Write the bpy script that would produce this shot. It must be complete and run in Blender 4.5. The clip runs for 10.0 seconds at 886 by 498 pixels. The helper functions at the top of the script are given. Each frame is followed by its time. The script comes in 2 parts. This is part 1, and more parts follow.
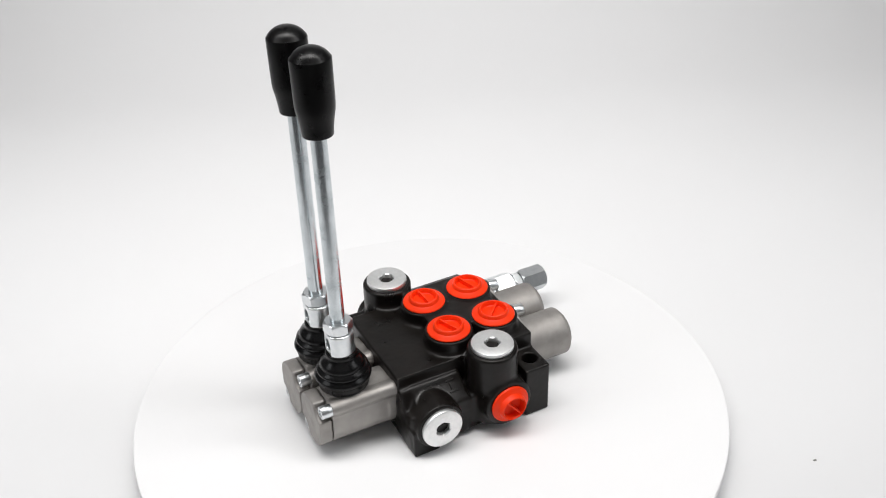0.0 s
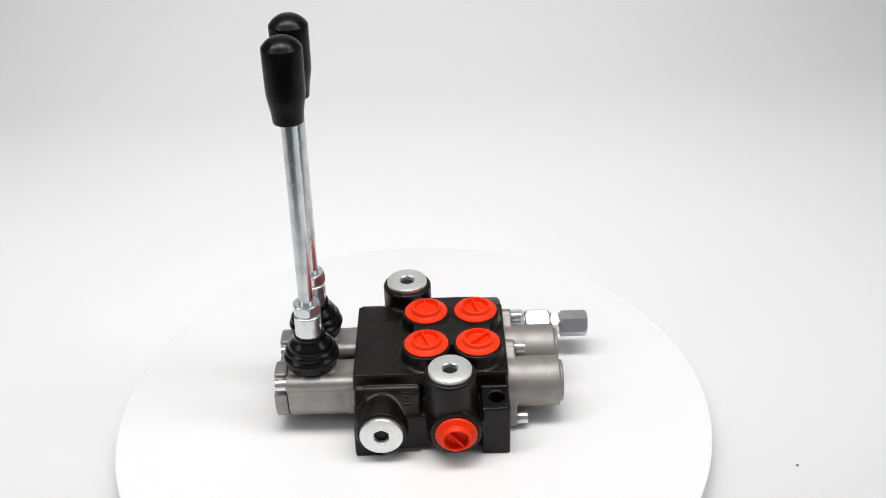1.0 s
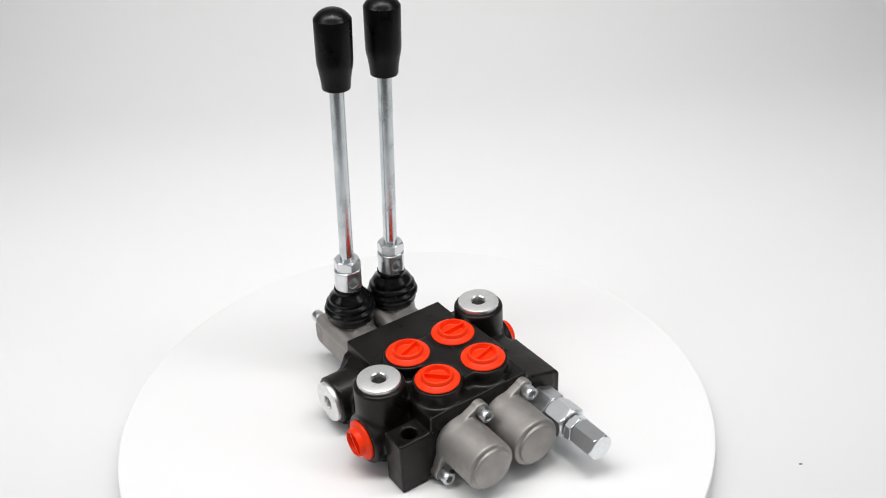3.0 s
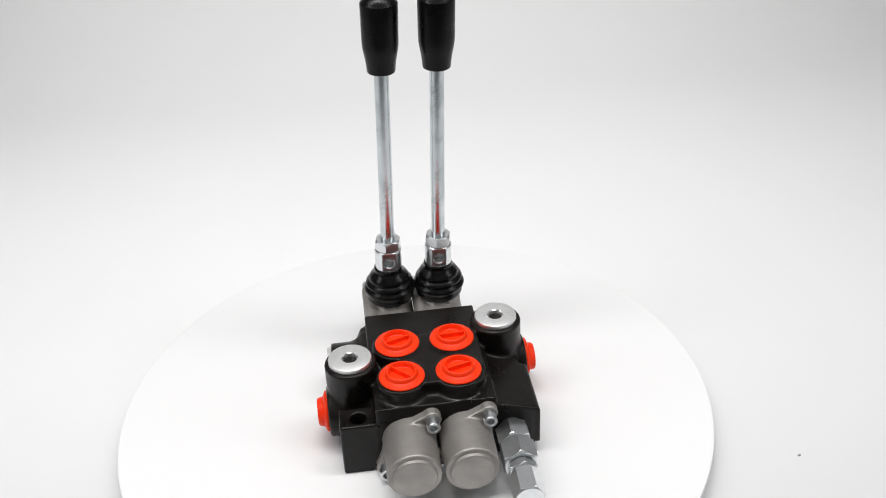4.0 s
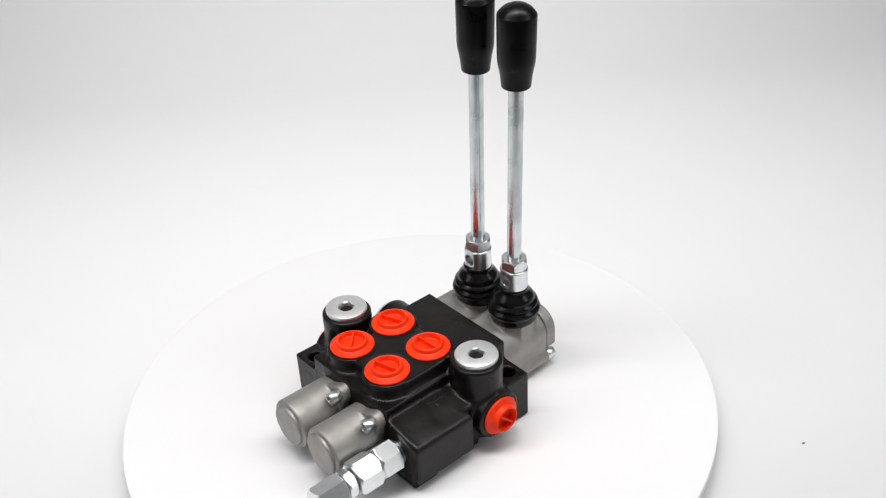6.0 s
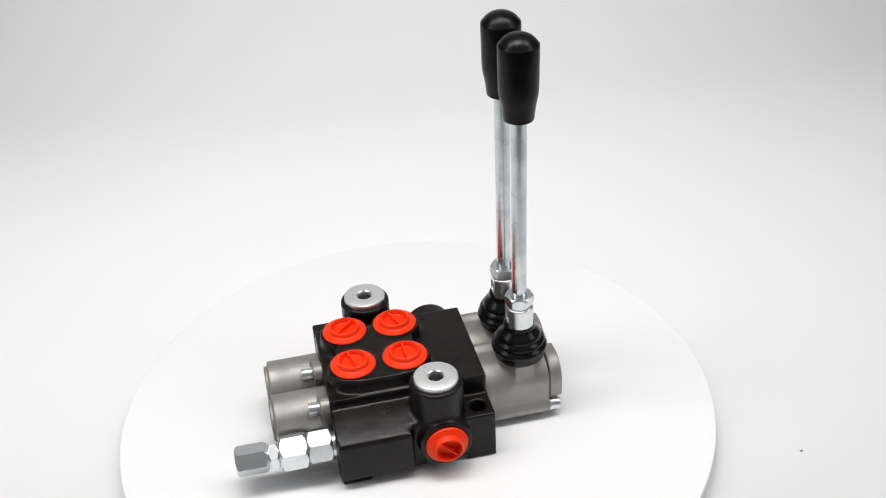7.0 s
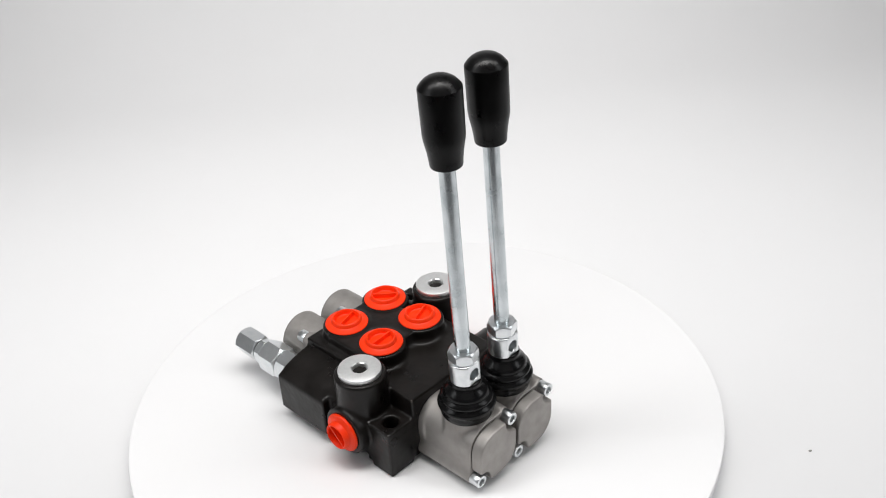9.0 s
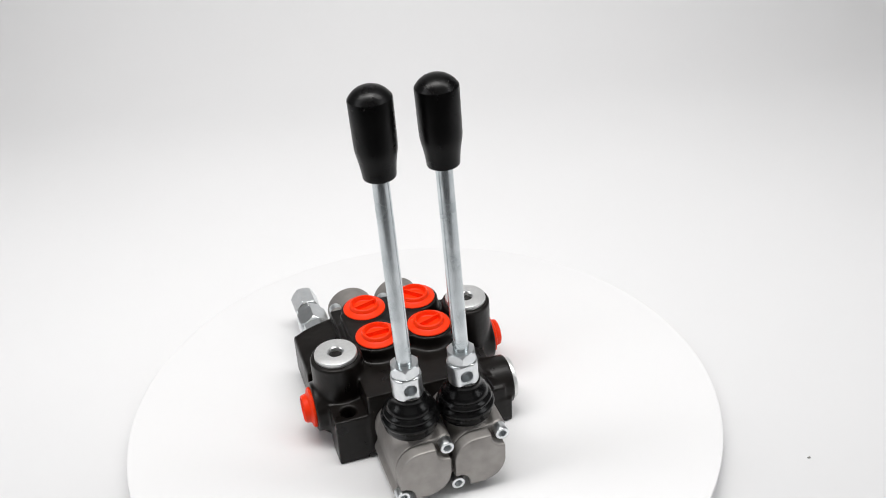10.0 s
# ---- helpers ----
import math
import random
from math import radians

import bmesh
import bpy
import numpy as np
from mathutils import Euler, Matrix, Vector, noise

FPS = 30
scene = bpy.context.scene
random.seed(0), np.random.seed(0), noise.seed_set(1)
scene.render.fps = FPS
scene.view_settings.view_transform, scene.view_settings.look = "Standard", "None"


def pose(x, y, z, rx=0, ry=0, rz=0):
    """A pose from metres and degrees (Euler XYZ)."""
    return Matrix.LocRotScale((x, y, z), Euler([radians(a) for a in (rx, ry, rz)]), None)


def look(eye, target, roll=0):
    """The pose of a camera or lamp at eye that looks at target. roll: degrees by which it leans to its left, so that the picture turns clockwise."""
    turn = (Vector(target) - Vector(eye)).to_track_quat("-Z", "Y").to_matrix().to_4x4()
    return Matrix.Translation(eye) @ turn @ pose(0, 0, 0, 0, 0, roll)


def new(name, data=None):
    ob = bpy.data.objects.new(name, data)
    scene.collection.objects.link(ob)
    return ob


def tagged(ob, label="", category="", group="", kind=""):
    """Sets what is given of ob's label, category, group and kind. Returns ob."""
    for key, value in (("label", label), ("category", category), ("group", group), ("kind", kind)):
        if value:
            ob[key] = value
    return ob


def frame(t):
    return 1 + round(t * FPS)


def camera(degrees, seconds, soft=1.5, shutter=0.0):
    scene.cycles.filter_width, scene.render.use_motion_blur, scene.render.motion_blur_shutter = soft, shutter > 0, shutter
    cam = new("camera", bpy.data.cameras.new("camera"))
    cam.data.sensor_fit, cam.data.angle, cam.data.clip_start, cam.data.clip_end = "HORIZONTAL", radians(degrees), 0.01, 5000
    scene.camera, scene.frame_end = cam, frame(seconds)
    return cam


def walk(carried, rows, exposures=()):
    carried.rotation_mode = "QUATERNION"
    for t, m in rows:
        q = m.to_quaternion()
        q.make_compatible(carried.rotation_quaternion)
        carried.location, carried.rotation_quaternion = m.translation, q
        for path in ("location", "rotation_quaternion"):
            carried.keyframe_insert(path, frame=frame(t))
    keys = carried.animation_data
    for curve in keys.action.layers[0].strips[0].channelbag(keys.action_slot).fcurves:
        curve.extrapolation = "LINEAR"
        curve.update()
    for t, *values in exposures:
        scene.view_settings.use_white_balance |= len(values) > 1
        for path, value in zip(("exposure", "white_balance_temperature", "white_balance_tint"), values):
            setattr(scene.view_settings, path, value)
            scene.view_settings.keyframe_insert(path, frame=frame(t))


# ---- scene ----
# A hydraulic spool valve turns on a white display turntable before a white sweep; the camera stands on its tripod
# and is only nudged a little. Lengths in the valve's own drawings are in millimetres from the turntable's axis.

# seconds, camera pan to the right, tilt down, roll (degrees)
TURNS = [
    (0, 1.18, 32.95, 1.79),
    (0.5, 1.88, 32.63, 1.89),
    (1, 2.35, 32.49, 1.65),
    (1.5, 2.18, 32.55, 1.95),
    (2, 2.30, 32.26, 2.00),
    (2.5, 2.25, 32.28, 2.43),
    (2.7, 2.32, 32.25, 2.48),
    (3.8, 2.43, 32.49, 2.72),
    (4, 2.45, 32.65, 2.70),
    (4.5, 2.53, 32.19, 2.96),
    (5, 2.33, 32.67, 3.00),
    (5.5, 2.10, 33.54, 3.41),
    (5.7, 2.12, 33.40, 3.31),
    (6.8, 2.37, 32.95, 2.90),
    (7, 2.35, 32.84, 2.93),
    (7.5, 2.16, 32.51, 3.13),
    (8, 1.94, 32.86, 3.26),
    (8.5, 1.92, 33.13, 3.52),
    (9, 1.87, 32.78, 3.34),
    (9.5, 1.82, 32.70, 3.33),
    (10, 1.95, 32.48, 3.14),
]


def table_angle(t):
    """The motor turns the table at one steady speed."""
    return 25.71 - 28.083 * t


EYE = (0.0, -0.574, 0.4943)


def camera_pose(pan, tilt, roll):
    return pose(*EYE, 90 - tilt, 0, -pan) @ pose(0, 0, 0, 0, 0, -roll)


cam = camera(45.58, 10.0, soft=1.05)
walk(cam, [(t, camera_pose(p, d, r)) for t, p, d, r in TURNS])

# ---- light ----
world = bpy.data.worlds.new("world")
scene.world = world
world.use_nodes = True
world.node_tree.nodes["Background"].inputs["Color"].default_value = (0.9, 0.92, 1.0, 1)
world.node_tree.nodes["Background"].inputs["Strength"].default_value = 0.2


def area_lamp(name, eye, target, width, height, watts, colour=(1, 1, 1)):
    data = bpy.data.lights.new(name, "AREA")
    data.shape, data.size, data.size_y, data.energy, data.color = "RECTANGLE", width, height, watts, colour
    ob = new(name, data)
    ob.matrix_world = look(eye, target)
    return ob


for side, watts in ((-1, 10.5), (1, 9.6)):
    area_lamp("ceiling_strip", (0.38 * side, -0.09, 1.34), (0.26 * side, -0.09, 0), 0.26, 1.1, watts, (1.0, 0.985, 0.97))
    # unseen fill lamp, added at each side to soften shadows and streak the metal
    area_lamp("side_fill", (1.05 * side, -0.35, 0.8), (0, 0, 0.08), 0.4, 0.8, 2.6, (0.96, 0.98, 1.0))
scene.view_settings.exposure = 0.0


# ---- materials ----
def material(name, colour, rough=0.5, metal=0.0, spots=None, spot_scale=120.0, grain=0.0, grain_scale=900.0,
             rough_vary=0.0, specular=0.5, ior=1.5, subsurface=0.0, lumps=0.0):
    """A principled surface with stains at one scale and fine relief at another, in the thing's own metres."""
    m = bpy.data.materials.new(name)
    m.use_nodes = True
    nt = m.node_tree
    b = nt.nodes["Principled BSDF"]
    b.inputs["Metallic"].default_value = metal
    b.inputs["Roughness"].default_value = rough
    b.inputs["IOR"].default_value = ior
    b.inputs["Specular IOR Level"].default_value = specular
    if subsurface:
        b.inputs["Subsurface Weight"].default_value = subsurface
        b.inputs["Subsurface Radius"].default_value = (0.004, 0.001, 0.0005)
    co = nt.nodes.new("ShaderNodeTexCoord")
    stain = nt.nodes.new("ShaderNodeTexNoise")
    stain.inputs["Scale"].default_value, stain.inputs["Detail"].default_value = spot_scale, 5
    nt.links.new(co.outputs["Object"], stain.inputs["Vector"])
    ramp = nt.nodes.new("ShaderNodeValToRGB")
    ramp.color_ramp.elements[0].position, ramp.color_ramp.elements[1].position = 0.35, 0.7
    ramp.color_ramp.elements[0].color = (*colour, 1)
    ramp.color_ramp.elements[1].color = (*(spots or colour), 1)
    nt.links.new(stain.outputs["Fac"], ramp.inputs["Fac"])
    nt.links.new(ramp.outputs["Color"], b.inputs["Base Color"])
    if rough_vary:
        mr = nt.nodes.new("ShaderNodeMapRange")
        mr.inputs["From Min"].default_value, mr.inputs["From Max"].default_value = 0.3, 0.7
        mr.inputs["To Min"].default_value, mr.inputs["To Max"].default_value = rough - rough_vary, rough + rough_vary
        nt.links.new(stain.outputs["Fac"], mr.inputs["Value"])
        nt.links.new(mr.outputs["Result"], b.inputs["Roughness"])
    if grain:
        n = nt.nodes.new("ShaderNodeTexNoise")
        n.inputs["Scale"].default_value, n.inputs["Detail"].default_value = grain_scale, 3
        nt.links.new(co.outputs["Object"], n.inputs["Vector"])
        bump = nt.nodes.new("ShaderNodeBump")
        bump.inputs["Strength"].default_value, bump.inputs["Distance"].default_value = grain, 0.0004
        nt.links.new(n.outputs["Fac"], bump.inputs["Height"])
        nt.links.new(bump.outputs["Normal"], b.inputs["Normal"])
        if lumps:
            wide = nt.nodes.new("ShaderNodeTexNoise")
            wide.inputs["Scale"].default_value, wide.inputs["Detail"].default_value = 75, 2
            nt.links.new(co.outputs["Object"], wide.inputs["Vector"])
            swell = nt.nodes.new("ShaderNodeBump")
            swell.inputs["Strength"].default_value, swell.inputs["Distance"].default_value = lumps, 0.0016
            nt.links.new(wide.outputs["Fac"], swell.inputs["Height"])
            nt.links.new(swell.outputs["Normal"], bump.inputs["Normal"])
    return m


CLOTH = material("grey_cloth", (0.32, 0.32, 0.325), 0.9, spots=(0.36, 0.36, 0.365), spot_scale=5, grain=0.2, grain_scale=400)
PAPER = material("white_paper", (0.84, 0.84, 0.847), 0.8, spots=(0.85, 0.85, 0.857), spot_scale=6, grain=0.05, grain_scale=700)
BOARD = material("white_board", (0.80, 0.80, 0.80), 0.8, spots=(0.77, 0.77, 0.77), spot_scale=4)
TABLE = material("dark_grey_laminate", (0.05, 0.05, 0.052), 0.5, spots=(0.06, 0.06, 0.062), spot_scale=5, grain=0.08, grain_scale=500)
WALL = material("grey_wall_paint", (0.12, 0.12, 0.123), 0.8, spots=(0.14, 0.14, 0.143), spot_scale=3, grain=0.1, grain_scale=300)
DISC = material("white_laminate", (0.815, 0.815, 0.821), 0.8, spots=(0.809, 0.809, 0.815), spot_scale=9, grain=0.03, grain_scale=500, specular=0.4)
PAINT = material("black_enamel", (0.0056, 0.0045, 0.0040), 0.34, spots=(0.0095, 0.0077, 0.0068), spot_scale=70, grain=0.14,
                 grain_scale=330, rough_vary=0.08, specular=0.24, lumps=0.3)
ALU = material("cast_aluminium", (0.375, 0.357, 0.34), 0.56, 0.85, spots=(0.32, 0.304, 0.289), spot_scale=90, grain=0.35,
               grain_scale=1500, rough_vary=0.06)
ZINC = material("zinc_plated_steel", (0.77, 0.79, 0.80), 0.31, 1.0, spots=(0.70, 0.73, 0.745), spot_scale=260, grain=0.03,
                grain_scale=900, rough_vary=0.03)
ROD = material("rolled_zinc_rod", (0.68, 0.72, 0.74), 0.24, 1.0, spots=(0.50, 0.545, 0.565), spot_scale=75, grain=0.06,
               grain_scale=500, rough_vary=0.06)
TURNED = material("turned_zinc_face", (0.86, 0.865, 0.86), 0.48, 1.0, spots=(0.80, 0.805, 0.80), spot_scale=330, grain=0.1,
                  grain_scale=1600, rough_vary=0.06)
CAP = material("orange_red_plastic", (0.92, 0.040, 0.003), 0.42, spots=(0.88, 0.036, 0.003), spot_scale=150, grain=0.04,
               grain_scale=600, subsurface=0.15, specular=0.22)
RUBBER = material("black_rubber", (0.0035, 0.0035, 0.0038), 0.22, spots=(0.006, 0.006, 0.006), spot_scale=200, grain=0.08,
                  grain_scale=700, rough_vary=0.06, specular=0.25)
KNOB = material("black_phenolic", (0.0026, 0.0024, 0.0026), 0.3, spots=(0.0035, 0.0035, 0.0036), spot_scale=120, grain=0.05,
                grain_scale=350, rough_vary=0.05, specular=0.2)


def chip_edges(m, colour):
    """Paint worn off in small chips along a casting's sharp edges."""
    nt = m.node_tree
    b = nt.nodes["Principled BSDF"]
    old = b.inputs["Base Color"].links[0].from_socket
    geo, co = nt.nodes.new("ShaderNodeNewGeometry"), nt.nodes.new("ShaderNodeTexCoord")
    n = nt.nodes.new("ShaderNodeTexNoise")
    n.inputs["Scale"].default_value, n.inputs["Detail"].default_value = 330, 3
    nt.links.new(co.outputs["Object"], n.inputs["Vector"])
    edge, spot, both, mix = (nt.nodes.new(k) for k in ("ShaderNodeMapRange", "ShaderNodeMapRange", "ShaderNodeMath", "ShaderNodeMix"))
    edge.inputs["From Min"].default_value, edge.inputs["From Max"].default_value = 0.54, 0.60
    spot.inputs["From Min"].default_value, spot.inputs["From Max"].default_value = 0.57, 0.61
    nt.links.new(geo.outputs["Pointiness"], edge.inputs["Value"])
    nt.links.new(n.outputs["Fac"], spot.inputs["Value"])
    both.operation, mix.data_type = "MULTIPLY", "RGBA"
    nt.links.new(edge.outputs["Result"], both.inputs[0])
    nt.links.new(spot.outputs["Result"], both.inputs[1])
    nt.links.new(both.outputs["Value"], mix.inputs["Factor"])
    nt.links.new(old, mix.inputs["A"])
    mix.inputs["B"].default_value = (*colour, 1)
    nt.links.new(mix.outputs["Result"], b.inputs["Base Color"])


chip_edges(PAINT, (0.16, 0.14, 0.125))
DUST = material("grey_dust", (0.25, 0.25, 0.23), 0.9)


# ---- mesh tools ----
MM = 0.001


def mesh_object(name, verts, faces, mat, parent=None, label="", smooth=True, edge=35):
    me = bpy.data.meshes.new(name)
    me.from_pydata(verts, [], faces)
    me.materials.append(mat)
    me.update()
    if smooth:
        me.polygons.foreach_set("use_smooth", [True] * len(me.polygons))
        if edge < 180:
            me.set_sharp_from_angle(angle=radians(edge))
    ob = new(name, me)
    if parent:
        ob.parent = parent
    return tagged(ob, label)


def part(name, bm, mat, parent=None, label="", edge=35):
    """One bmesh, in millimetres, as one mesh object under a thing or a part."""
    bmesh.ops.recalc_face_normals(bm, faces=bm.faces)
    me = bpy.data.meshes.new(name)
    bmesh.ops.scale(bm, vec=(MM, MM, MM), verts=bm.verts)
    bm.to_mesh(me)
    bm.free()
    me.materials.append(mat)
    me.polygons.foreach_set("use_smooth", [True] * len(me.polygons))
    me.set_sharp_from_angle(angle=radians(edge))
    ob = new(name, me)
    if parent:
        ob.parent = parent
    return tagged(ob, label)


def lathe(profile, n=48, m=None, bm=None):
    """A solid turned about z from (radius, z) rows, closed at both ends; m places it (millimetres)."""
    bm = bm or bmesh.new()
    m = m or Matrix()
    rings = []
    for r, z in profile:
        if r < 1e-6:
            rings.append([bm.verts.new(m @ Vector((0, 0, z)))])
        else:
            rings.append([bm.verts.new(m @ Vector((r * math.cos(2 * math.pi * i / n), r * math.sin(2 * math.pi * i / n), z)))
                          for i in range(n)])
    for a, b in zip(rings, rings[1:]):
        for i in range(n):
            j = (i + 1) % n
            if len(a) == 1 and len(b) > 1:
                bm.faces.new((a[0], b[i], b[j]))
            elif len(b) == 1 and len(a) > 1:
                bm.faces.new((a[i], a[j], b[0]))
            elif len(a) > 1:
                bm.faces.new((a[i], a[j], b[j], b[i]))
    for ring in (rings[0], rings[-1]):
        if len(ring) > 1:
            bm.faces.new(ring)
    return bm


def hex_radius(angle, flat):
    """Distance to a hexagon's edge, half its width across flats being flat."""
    a = (angle + math.pi / 6) % (math.pi / 3) - math.pi / 6
    return flat / math.cos(a)


def hex_bar(flat, z0, z1, chamfer=1.0, m=None, bm=None, n=48, turn=0.0):
    """A hexagonal bar with turned, chamfered ends."""
    bm = bm or bmesh.new()
    m = m or Matrix()
    corner = flat / math.cos(math.pi / 6)
    rings, levels = [], []
    for k in range(5):
        f = k / 4
        levels.append((z0 + chamfer * f, flat * 0.97 + (corner - flat * 0.97) * f))
    for k in range(5):
        f = 1 - k / 4
        levels.append((z1 - chamfer * f, flat * 0.97 + (corner - flat * 0.97) * f))
    for z, limit in levels:
        ring = []
        for i in range(n):
            a = 2 * math.pi * i / n
            r = min(hex_radius(a, flat), limit)
            ring.append(bm.verts.new(m @ Vector((r * math.cos(a + turn), r * math.sin(a + turn), z))))
        rings.append(ring)
    for a, b in zip(rings, rings[1:]):
        for i in range(n):
            j = (i + 1) % n
            bm.faces.new((a[i], a[j], b[j], b[i]))
    bm.faces.new(rings[0])
    bm.faces.new(rings[-1])
    return bm


def socket_head(radius, height, socket, depth, m, edge=0.6, flange=None, n=48):
    """A round head from z = 0 to height with a hexagonal socket sunk into its top."""
    bm = bmesh.new()
    rows = [(0, radius - 0.2), (0.3, radius), (height - edge, radius), (height - edge * 0.3, radius - edge * 0.3), (height, radius - edge)]
    rings = [[(r, 2 * math.pi * i / n, z) for i in range(n)] for z, r in rows]
    rings.append([(socket * 1.19, 2 * math.pi * i / n, height) for i in range(n)])
    rings.append([(hex_radius(2 * math.pi * i / n, socket), 2 * math.pi * i / n, height - socket * 0.13) for i in range(n)])
    rings.append([(hex_radius(2 * math.pi * i / n, socket), 2 * math.pi * i / n, height - depth) for i in range(n)])
    made = [[bm.verts.new(m @ Vector((r * math.cos(a), r * math.sin(a), z))) for r, a, z in ring] for ring in rings]
    for a, b in zip(made, made[1:]):
        for i in range(n):
            j = (i + 1) % n
            bm.faces.new((a[i], a[j], b[j], b[i]))
    bm.faces.new(made[0])
    bm.faces.new(made[-1])
    return bm


# Castings are solids drawn as distances (millimetres) and skinned on a fine grid, so that joints get cast fillets.
def box(p, x0, x1, y0, y1, z0, z1, r=0.0):
    q = [np.abs(v - (a + b) / 2) - ((b - a) / 2 - r) for v, (a, b) in zip(p, ((x0, x1), (y0, y1), (z0, z1)))]
    out = np.sqrt(sum(np.maximum(v, 0) ** 2 for v in q))
    return out + np.minimum(np.maximum(np.maximum(q[0], q[1]), q[2]), 0) - r


def rod(p, axis, a, b, radius, lo, hi, r=0.0):
    """A cylinder along axis 0, 1 or 2; a, b are its centre on the other two axes in order."""
    u, v = [p[i] for i in range(3) if i != axis]
    d = np.hypot(u - a, v - b) - (radius - r)
    h = np.abs(p[axis] - (lo + hi) / 2) - ((hi - lo) / 2 - r)
    return np.minimum(np.maximum(d, h), 0) + np.hypot(np.maximum(d, 0), np.maximum(h, 0)) - r


def blend(a, b, k):
    h = np.clip(0.5 + 0.5 * (b - a) / k, 0, 1)
    return b + (a - b) * h - k * h * (1 - h)


def cut(a, b, k=0.6):
    return -blend(-a, b, k)


def casting(name, solid, lo, hi, step, mat, parent=None, label=""):
    """Skin the zero level of solid(p) on a grid (surface nets)."""
    axes = [np.arange(a, b + step, step) for a, b in zip(lo, hi)]
    v = solid(np.meshgrid(*axes, indexing="ij")).astype(np.float64)
    inside = v < 0
    n = np.array(v.shape) - 1
    total, count = np.zeros((*n, 3)), np.zeros(n)

    def corner(o):
        return tuple(slice(o[i], o[i] + n[i]) for i in range(3))
    for axis in range(3):
        for da in (0, 1):
            for db in (0, 1):
                o = [da, db]
                o.insert(axis, 0)
                e = list(o)
                e[axis] = 1
                v0, v1 = v[corner(o)], v[corner(e)]
                hit = inside[corner(o)] != inside[corner(e)]
                t = np.where(hit, v0 / np.where(hit, v0 - v1, 1), 0)
                for i in range(3):
                    total[..., i] += np.where(hit, t if i == axis else o[i], 0)
                count += hit
    used = count > 0
    index = np.full(n, -1)
    index[used] = np.arange(used.sum())
    where = np.argwhere(used)
    verts = (where + total[used] / count[used][:, None]) * step + np.array(lo)
    faces = []
    for axis in range(3):
        b, c = [i for i in range(3) if i != axis]
        e = [slice(None)] * 3
        f = [slice(None)] * 3
        e[axis], f[axis] = slice(0, n[axis]), slice(1, n[axis] + 1)
        for i in (b, c):
            e[i] = f[i] = slice(1, n[i])
        s0, s1 = inside[tuple(e)], inside[tuple(f)]
        at = np.argwhere(s0 != s1)
        out = s0[s0 != s1]
        base = at.copy()
        base[:, b] += 1
        base[:, c] += 1
        quad = []
        for ob_, oc in ((1, 1), (0, 1), (0, 0), (1, 0)):
            k = base.copy()
            k[:, b] -= ob_
            k[:, c] -= oc
            quad.append(index[k[:, 0], k[:, 1], k[:, 2]])
        quad = np.stack(quad, 1)
        flip = out if axis != 1 else ~out
        quad[~flip] = quad[~flip][:, ::-1]
        faces.append(quad)
    faces = np.concatenate(faces)
    return mesh_object(name, (verts * MM).tolist(), faces.tolist(), mat, parent, label, edge=180)


def along_x(x, y, z, back=False):
    """Stands a turned piece's z axis along +x (or -x) at that place, in millimetres."""
    return Matrix.Translation((x, y, z)) @ Matrix.Rotation(radians(-90 if back else 90), 4, "Y")


def along_y(x, y, z, back=False):
    return Matrix.Translation((x, y, z)) @ Matrix.Rotation(radians(90 if back else -90), 4, "X")


# ---- the studio ----
def white_sweep():
    """One sheet of white paper: floor, then a wide bend up to the back."""
    rows = [(-0.36, FLOOR)]
    y0, r = 0.55, 0.55
    rows += [(y0 + r * math.sin(a), FLOOR + r - r * math.cos(a)) for a in [radians(90) * i / 24 for i in range(25)]]
    rows.append((y0 + r, 1.7))
    verts, faces = [], []
    for y, z in rows:
        verts += [(-1.3, y, z), (1.3, y, z)]
    for i in range(len(rows) - 1):
        faces.append((2 * i, 2 * i + 1, 2 * i + 3, 2 * i + 2))
    ob = mesh_object("backdrop", verts, faces, PAPER, edge=180)
    sol = ob.modifiers.new("thickness", "SOLIDIFY")
    sol.thickness, sol.offset = 0.002, -1
    return tagged(ob, "seamless white paper sweep under and behind the turntable", "backdrop", kind="structure")


def slab(name, lo, hi, mat, label, category):
    bm = bmesh.new()
    bmesh.ops.create_cube(bm, size=1)
    for v in bm.verts:
        v.co = Vector([(a + b) / 2 + c * (b - a) for a, b, c in zip(lo, hi, v.co)]) * 1000
    return tagged(part(name, bm, mat), label, category, kind="structure")


FLOOR = -0.0172
white_sweep()
slab("wall_west", (-1.34, -1.5, -0.03), (-1.305, 1.15, 1.7), WALL, "plain grey painted wall beside the sweep", "wall")
slab("wall_east", (1.305, -1.5, -0.03), (1.34, 1.15, 1.7), WALL, "plain grey painted wall beside the sweep", "wall")
slab("wall_south", (-1.3, -1.5, -0.03), (1.3, -1.465, 0.8), CLOTH, "plain grey cloth-covered wall facing the sweep", "wall")
# added out of view: bright surface for the plated hexagons to mirror
slab("south_reflector", (-1.3, -1.5, 0.803), (1.3, -1.465, 1.7), BOARD, "unseen white reflector board added above the south wall to brighten reflections", "wall")
slab("floor", (-1.3, -1.46, -0.06), (1.3, 1.15, -0.0225), TABLE, "dark grey table under the white sweep", "table")
slab("ceiling", (-1.34, -1.5, 1.705), (1.34, 1.15, 1.74), BOARD, "plain white board ceiling over the sweep", "ceiling")


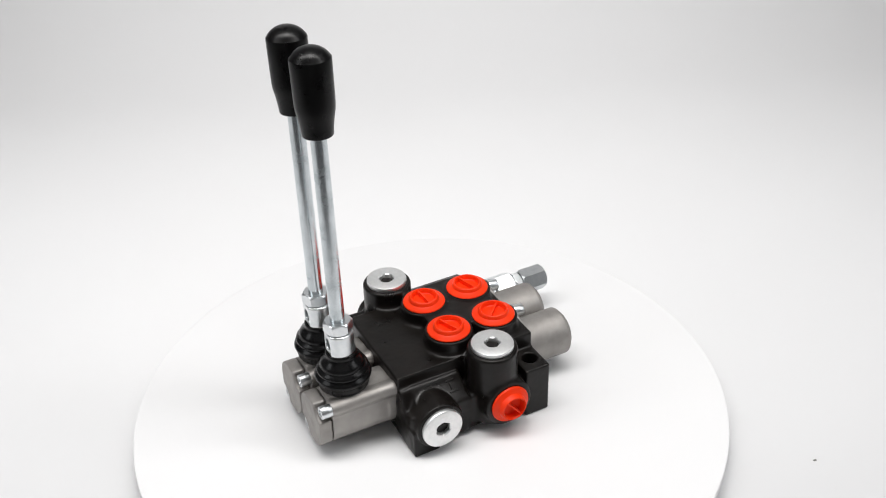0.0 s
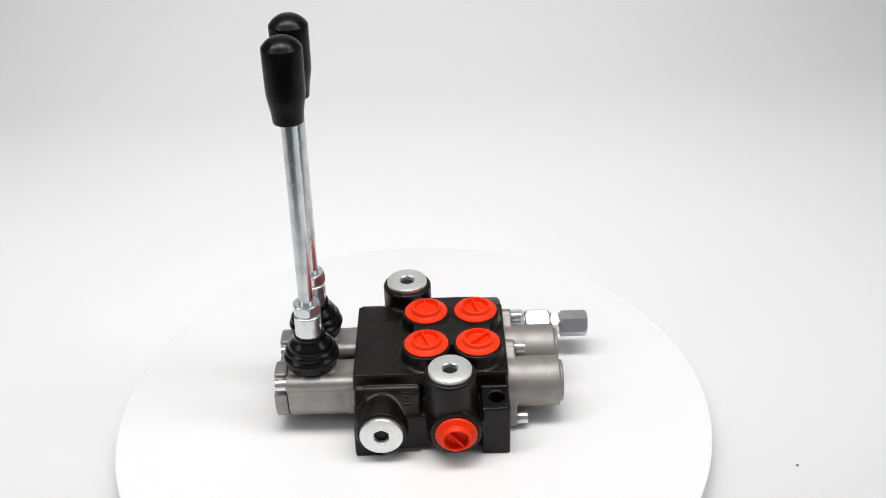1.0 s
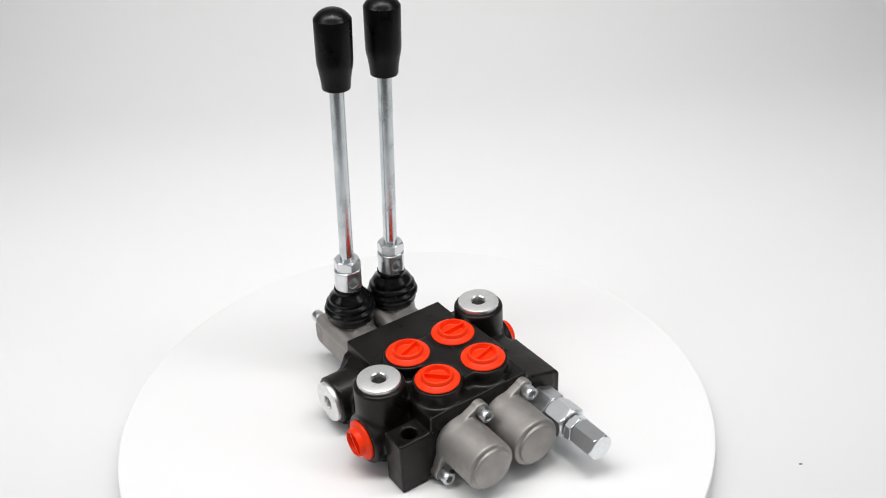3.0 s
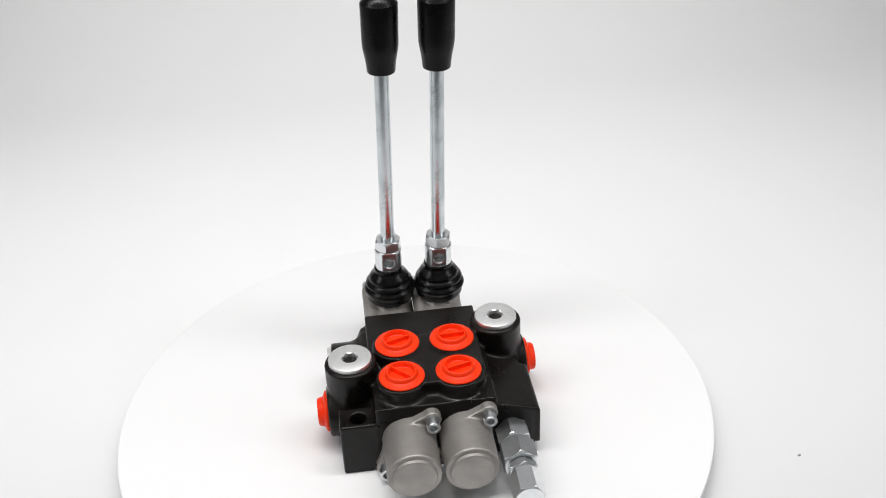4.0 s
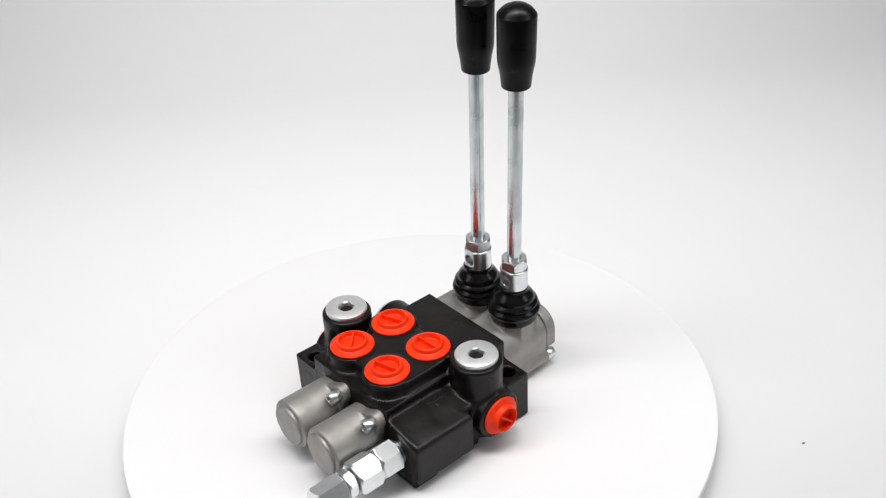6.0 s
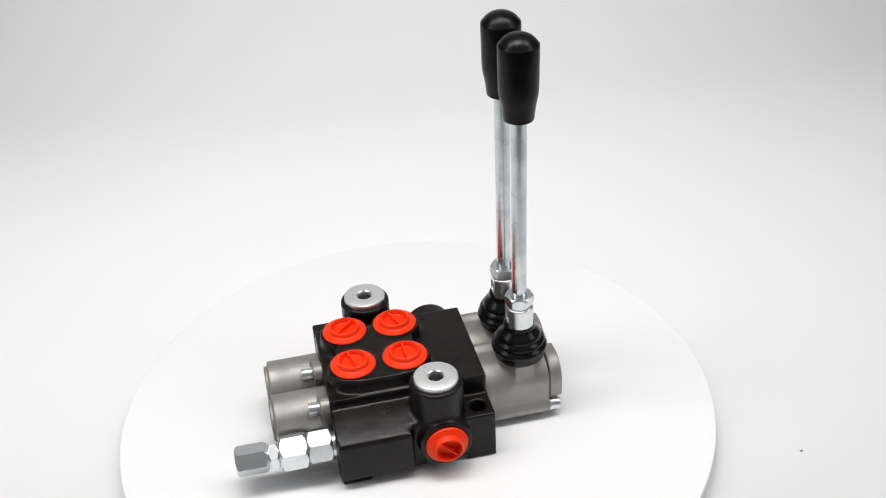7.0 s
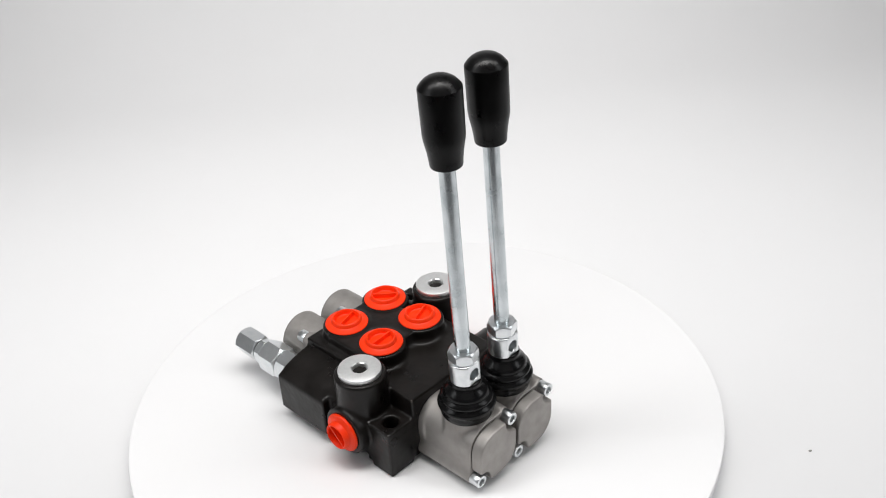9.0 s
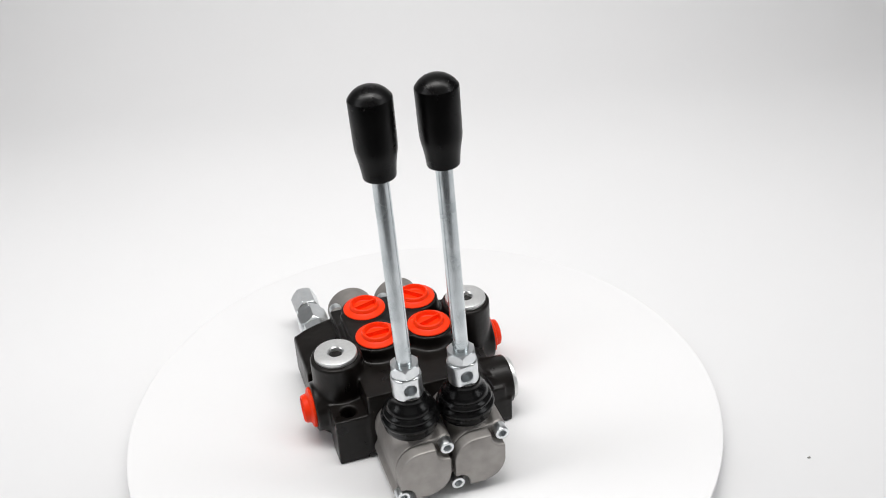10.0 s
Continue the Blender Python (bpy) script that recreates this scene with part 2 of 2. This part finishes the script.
def turntable():
    top = new("turntable")
    R = 207.0
    part("disc", lathe([(R - 4, -7.0), (R - 1.0, -6.6), (R, -5.6), (R, -1.4), (R - 0.4, -0.4), (R - 1.4, 0.0), (R - 2.0, 0.0), (60, 0.0), (0, 0.0)], 160), DISC, top)
    part("foot", lathe([(150, -16.9), (150, -7.02)], 96), DISC, top)
    return tagged(top, "round white display turntable on the white paper sweep", "turntable")


def dust_speck():
    bm = bmesh.new()
    bmesh.ops.create_icosphere(bm, subdivisions=2, radius=1.0)
    for v in bm.verts:
        v.co = Vector((v.co.x * 1.2, v.co.y * 0.8, v.co.z * 0.5 + 0.45)) * (1 + 0.35 * noise.noise(v.co * 2))
    ob = part("dust_speck", bm, DUST)
    ob.location = (0.256, -0.0658, FLOOR)
    return tagged(ob, "tiny dark grey dust speck on the white paper floor", "speck")


table = turntable()
dust_speck()

# ---- the valve ----
CAPS = [(10.5, -10.3), (45.2, -10.4), (10.5, 26.6), (45.0, 26.5)]
SPOOLS = (-9.6, 26.7)
AXIS_Z = 25.5
FRONT_PORT, BACK_PORT = (25.8, -42.6), (-3.2, 58.7)
DECK, PLATFORM = 50.6, 60.4


def slope(p):
    """The plane of the marked pad, which falls towards the front."""
    return ((p[2] - 36.6) - (p[1] + 39.5) * 0.74) * 0.804


def valve_body(p):
    x, y, z = p
    d = box(p, -38.6, 64.6, -30, 48, 4, DECK, 0.9)
    d = blend(d, box(p, -38, 63.5, -48, 65, 3, 30, 1.5), 3)
    # port platform: four lobes and the web between them
    plat = box(p, 10, 45.5, -10, 27, 40, PLATFORM, 0.6)
    plat = np.minimum(plat, box(p, 2, 54, -2, 19, 40, PLATFORM, 0.6))
    plat = np.minimum(plat, box(p, 10.3, 45.2, 20, 44.4, 40, PLATFORM, 1.2))
    for cx, cy in CAPS:
        plat = blend(plat, rod(p, 2, cx, cy, 16.7, 30, PLATFORM, 1.2), 1.5)
    plat = blend(plat, box(p, 44, 63.5, -18, 36, 30, 44, 2), 4)
    d = blend(d, plat, 4.0)
    # front side: tall port boss, side port boss, plug boss with its marked pad, mounting lug
    d = blend(d, rod(p, 2, *FRONT_PORT, 17.0, 8, 62.2, 1.8), 3.5)
    d = blend(d, rod(p, 1, 28.8, 24.8, 17.0, -60.2, -30, 1.5), 3)
    d = blend(d, rod(p, 1, -20.2, 22.3, 16.8, -55.6, -36, 1.4), 2.2)
    pad = box(p, -31, 6, -47.5, -31.5, 20, 46, 1.2)
    pad = blend(pad, slope(p), -1.6)
    front = box(p, -38.2, 5, -52.0, -26, 3, 42, 1.5)
    front = blend(front, (-(p[1] + 52.0) + p[2] * 0.44) * 0.915, -2.5)
    d = blend(d, front, 2.0)
    d = blend(d, pad, 1.6)
    d = blend(d, box(p, -38.5, -12, -52.5, -30, 0, 20, 1.0), 2)
    d = blend(d, box(p, 46, 64.6, -53.4, -30, 0, 39.2, 0.9), 2)
    # back side: tall port boss, side port boss, relief housing, mounting lug
    d = blend(d, rod(p, 2, *BACK_PORT, 17.2, 8, 63.0, 1.8), 3.5)
    d = blend(d, rod(p, 1, -4.2, 25.6, 17.0, 50, 78.5, 1.5), 3)
    relief = box(p, 8, 64.0, 44, 71.0, 3, 46.0, 1.2)
    relief = blend(relief, box(p, 17, 64.2, 50, 76.8, 8, 46.0, 1.0), 3.0)
    relief = blend(relief, ((z - 44.4) + (y - 50) * 0.22) * 0.977, -1.4)
    relief = blend(relief, ((z - 38.9) + (y - 72) * 0.45) * 0.91, -3.0)
    d = blend(d, relief, 2.5)
    d = blend(d, box(p, 44, 63.8, 48, 71.5, 0, 20, 1.0), 2)
    d = blend(d, box(p, -38.8, -16, 44, 70.3, 0, 36, 1.0), 2)
    # recesses: mounting holes, groove under the deck's edge, lifted underside
    d = cut(d, rod(p, 2, 56.0, -41.0, 5.3, 20, 60))
    d = cut(d, rod(p, 2, -29.5, 59.5, 5.3, 20, 60), 1.6)
    d = cut(d, box(p, -20, 45, -70, 90, -5, 3.5, 1))
    d = cut(d, box(p, -45, 70, -34, 50, -5, 3.5, 1))
    return d


def port_cap(m, parent, rib=0.0, wide=1.0, tall=1.0):
    """A moulded plug: thin flange, raised ring with a sunken top and one rib across it."""
    m = m @ Matrix.Diagonal((wide, wide, tall, 1))
    bm = lathe([(13.8, 0.0), (14.7, 0.3), (14.9, 0.9), (14.5, 1.5), (13.6, 1.8), (11.6, 2.2), (10.7, 2.7), (10.1, 4.6), (9.7, 5.1), (9.2, 5.3), (8.8, 5.2),
                (8.5, 4.8), (8.0, 2.0), (7.4, 1.6), (0, 1.5)], 48, m)
    r = m @ Matrix.Rotation(radians(rib), 4, "Z")
    vs = [bm.verts.new(r @ Vector((sx * 8.4, sy * (0.55 if sz else 0.85), 4.8 if sz else 0.6)))
          for sx in (-1, 1) for sy in (-1, 1) for sz in (0, 1)]
    for f in ((0, 1, 3, 2), (4, 6, 7, 5), (0, 4, 5, 1), (2, 3, 7, 6), (1, 5, 7, 3), (0, 2, 6, 4)):
        bm.faces.new([vs[i] for i in f])
    return part("port_cap", bm, CAP, parent, "orange-red moulded plastic port cap with one rib", 30)


def port_plug(m, parent):
    bm = socket_head(14.3, 3.4, 4.75, 5.6, m, 0.9)
    return part("port_plug", bm, TURNED, parent, "bright zinc-plated plug with a hexagonal socket")


def bolt(m, parent, length=6.0):
    return part("bolt", socket_head(4.4, length, 2.3, 4.6, m, 0.6, n=36), ZINC, parent, "zinc-plated socket head bolt")


def bonnet(yc, parent):
    """The cast cover over one spool's spring end, with a tapered ear for each bolt."""
    ears = ((yc + 15.2, AXIS_Z + 17.2), (yc - 16.6, AXIS_Z - 18.2))

    def solid(p):
        d = rod(p, 0, yc, AXIS_Z, 17.3, 62, 100.5, 1.2)
        d = np.minimum(d, rod(p, 0, yc, AXIS_Z, 14.2, 90, 103.0, 0.8))
        for ey, ez in ears:
            u, w = ey - yc, ez - AXIS_Z
            length = math.hypot(u, w)
            s = np.clip(((p[1] - yc) * u + (p[2] - AXIS_Z) * w) / length ** 2, 0, 1)
            flat = np.hypot(p[1] - yc - s * u, p[2] - AXIS_Z - s * w) - (16.5 - 10.6 * s)
            ear = np.maximum(flat, np.abs(p[0] - 66.6) - 4.2)
            d = blend(d, ear, 1.6)
        return d
    ob = casting("bonnet", solid, (61, yc - 23, 0.5), (104.5, yc + 23, 50), 0.7, ALU, parent, "grey cast aluminium spool bonnet")
    for ey, ez in ears:
        bolt(along_x(70.7, ey, ez), ob, 7.6)
    return ob


def lever_housing(yc, parent):
    """The cast housing at the lever end of one spool, its end plate and two bolts."""
    ears = ((yc - 15.4, 41.0), (yc + 15.0, 9.0))

    def outline(p, x0, x1, grow, r, cut_at=18.6):
        """A slab along x with round corners in y and z."""
        qy, qz = np.abs(p[1] - yc) - (17.3 + grow - r), np.abs(p[2] - 25.2) - (18.8 + grow - r)
        d = np.hypot(np.maximum(qy, 0), np.maximum(qz, 0)) + np.minimum(np.maximum(qy, qz), 0) - r
        d = blend(d, np.abs((p[1] - yc) + (p[2] - 25.2)) * 0.7071 - (cut_at + grow), -5.0)
        return blend(d, np.abs(p[0] - (x0 + x1) / 2) - (x1 - x0) / 2, -0.8)

    def eight_sided(p, x, y, flat, top):
        u, v = np.abs(p[0] - x), np.abs(p[1] - y)
        d = np.maximum(np.maximum(u, v), (u + v) * 0.7071) - flat
        return np.maximum(d, np.abs(p[2] - (top + 26) / 2) - (top - 26) / 2)

    def solid(p):
        d = outline(p, -84.0, -37.5, -0.2, 3.5)
        d = blend(d, eight_sided(p, -66.8, yc + 0.5, 14.6, 45.9), 2.0)
        for ey, ez in ears:
            d = blend(d, rod(p, 0, ey, ez, 4.8, -84.0, -38, 0.6), 3.0)
        d = blend(d, rod(p, 0, yc, 25, 18.0, -44, -37.6, 1), 2)
        return d

    def cover(p):
        d = outline(p, -93.0, -84.4, -0.5, 5.0, 19.0)
        for ey, ez in ears:
            d = cut(d, rod(p, 0, ey, ez, 7.4, -99, -70), 1.6)
        return d
    ob = casting("lever_housing", solid, (-86, yc - 24, 1), (-35, yc + 24, 52), 0.75, ALU, parent, "grey cast aluminium lever housing")
    casting("end_plate", cover, (-97, yc - 20, 3), (-83, yc + 20, 49), 0.7, ALU, ob)
    for ey, ez in ears:
        bolt(along_x(-83.8, ey, ez, True), ob, 7.6)
    return ob


def rubber_boot(x, y, parent):
    prof = [(15.2, 43.6), (16.2, 44.2), (16.9, 45.6), (17.3, 48.2), (17.0, 49.6), (17.6, 50.6), (18.5, 52.0), (18.7, 53.4), (18.2, 54.8), (16.9, 55.7),
            (16.4, 56.4), (16.9, 57.2), (17.2, 58.4), (16.8, 59.7), (15.2, 60.8), (14.5, 61.5), (14.7, 62.4), (14.6, 63.6), (13.6, 65.4), (11.8, 67.4),
            (10.6, 69.2), (10.2, 70.4), (10.4, 71.2), (10.1, 72.6), (9.2, 73.4), (6.0, 73.5)]
    return part("rubber_boot", lathe([(r, 73.5 - (73.5 - z) * 0.925) for r, z in prof], 64, Matrix.Translation((x, y, 0))), RUBBER, parent, "glossy black ribbed rubber boot", 70)


def lever(x, y, parent):
    """Fork, lock nut, plated rod and black grip on one leaning axis."""
    m = Matrix.Translation((x, y, 69.8)) @ Matrix.Rotation(radians(LEAN_Y), 4, "X") @ Matrix.Rotation(radians(LEAN_X), 4, "Y")
    bm = lathe([(4.85, 0), (4.85, 160.0)], 40, m @ Matrix.Translation((0, 0, 12)))
    ob = part("lever", bm, ROD, parent, "zinc-plated steel hand lever with a black grip")

    def solid(p):
        d = rod(p, 2, 0, 0, 9.6, 0.5, 18.0, 0.8)
        d = np.maximum(d, np.abs(p[0]) - 8.3)
        d = cut(d, rod(p, 0, 0, 9.6, 3.9, -20, -0.8), 0.5)
        d = cut(d, rod(p, 0, 0, 9.6, 3.9, 0.8, 20), 0.5)
        return d
    fork = casting("fork", solid, (-11, -11, -1), (11, 11, 20), 0.5, ZINC, ob)
    fork.matrix_basis = Matrix.Translation(m.translation * MM) @ m.to_3x3().to_4x4()
    part("lock_nut", hex_bar(8.4, 18.1, 26.2, 1.5, m, turn=0.3), ZINC, ob, edge=14)
    grip = [(8.7, 154.3), (9.2, 154.6), (9.35, 155.4), (9.6, 158.5), (10.1, 162.5), (10.9, 167), (11.5, 170), (11.8, 173), (11.9, 178), (12.0, 188), (12.1, 199.8),
            (11.95, 200.7), (11.5, 201.2), (10.6, 202.5), (9.2, 204.0), (7.3, 205.4), (5.0, 206.5), (2.5, 207.1), (0, 207.3)]
    part("grip", lathe(grip, 56, m), KNOB, ob, "glossy black phenolic grip", 32)
    return ob


LEAN_X, LEAN_Y = 0.5, -2.0


def relief_valve(parent):
    m = along_x(0, 57.2, 24.0)
    ob = part("relief_valve", hex_bar(10.0, 66.8, 82.5, 1.6, m, turn=-0.27), ZINC, parent, "zinc-plated hexagonal relief valve cartridge", edge=14)
    part("neck", lathe([(8.5, 60), (8.5, 67)], 40, m), ZINC, ob)
    part("sleeve", hex_bar(10.5, 82.7, 100.5, 2.0, m, turn=0.52), ZINC, ob, edge=14)
    part("lock_nut", hex_bar(8.3, 101.2, 107.5, 1.2, m, turn=0.45), ZINC, ob, edge=14)
    part("thread", lathe([(5.0, 100), (5.0, 112)], 32, m), ZINC, ob)
    part("cap_nut", hex_bar(8.6, 108.2, 128.5, 1.5, m, turn=0.08), ZINC, ob, edge=14)
    return ob


def cast_mark(x0, x1, y0, y1, parent):
    """A raised cast mark on the sloping pad, too worn to read, as a plain bar."""
    def solid(p):
        return np.maximum(box(p, x0, x1, y0, y1, 20, 50, 0.3), np.abs(slope(p)) - 0.45)
    return casting("cast_mark", solid, (x0 - 1, y0 - 1, 30), (x1 + 1, y1 + 1, 42), 0.35, PAINT, parent)


def relief_mark(x0, x1, y0, y1, parent):
    """A raised mark on the sloping top of the relief housing."""
    def solid(p):
        plane = ((p[2] - 44.4) + (p[1] - 50) * 0.22) * 0.977
        return np.maximum(box(p, x0, x1, y0, y1, 30, 50, 0.4), np.abs(plane) - 0.55)
    return casting("cast_mark", solid, (x0 - 1, y0 - 1, 40), (x1 + 1, y1 + 1, 46), 0.35, PAINT, parent)


def hydraulic_valve():
    top = new("hydraulic_valve")
    body = casting("body", valve_body, (-41, -63, -1.5), (67, 81, 65), 0.8, PAINT, top, "black enamelled cast iron valve body")
    for (x, y), rib in zip(CAPS, (110, 45, 93, 106)):
        port_cap(Matrix.Translation((x, y, PLATFORM - 0.2)), top, rib)
    port_cap(along_y(28.8, -60.0, 24.8, True), top, -50, 0.93, 1.4)
    port_cap(along_y(-4.2, 78.3, 25.6), top, 135, 0.93, 1.4)
    port_plug(Matrix.Translation((*FRONT_PORT, 62.0)), top)
    port_plug(Matrix.Translation((*BACK_PORT, 62.8)), top)
    port_plug(along_y(-20.2, -55.4, 22.3, True), top)
    for yc in SPOOLS:
        bonnet(yc, top)
    for yc in SPOOLS:
        lever_housing(yc, top)
        rubber_boot(-67.3, yc + 0.5, top)
        lever(-67.4, yc + 0.8, top)
    relief_valve(top)
    relief_mark(24.6, 35.2, 54.0, 55.4, body)
    relief_mark(28.2, 31.4, 57.0, 59.2, body)
    for x in (-22.0, -6.0):
        cast_mark(x, x + 6, -36.2, -35.0, body)
        cast_mark(x + 1.5, x + 2.7, -40.5, -36.8, body)
        cast_mark(x, x + 6, -42.4, -41.2, body)
    return tagged(top, "black two-lever hydraulic valve with orange-red port caps on the white turntable", "hydraulic valve")


valve = hydraulic_valve()


def motions():
    rows = [(t, pose(0, 0, 0, 0, 0, table_angle(t))) for t, p, d, r in TURNS]
    walk(table, rows)
    walk(valve, rows)


motions()
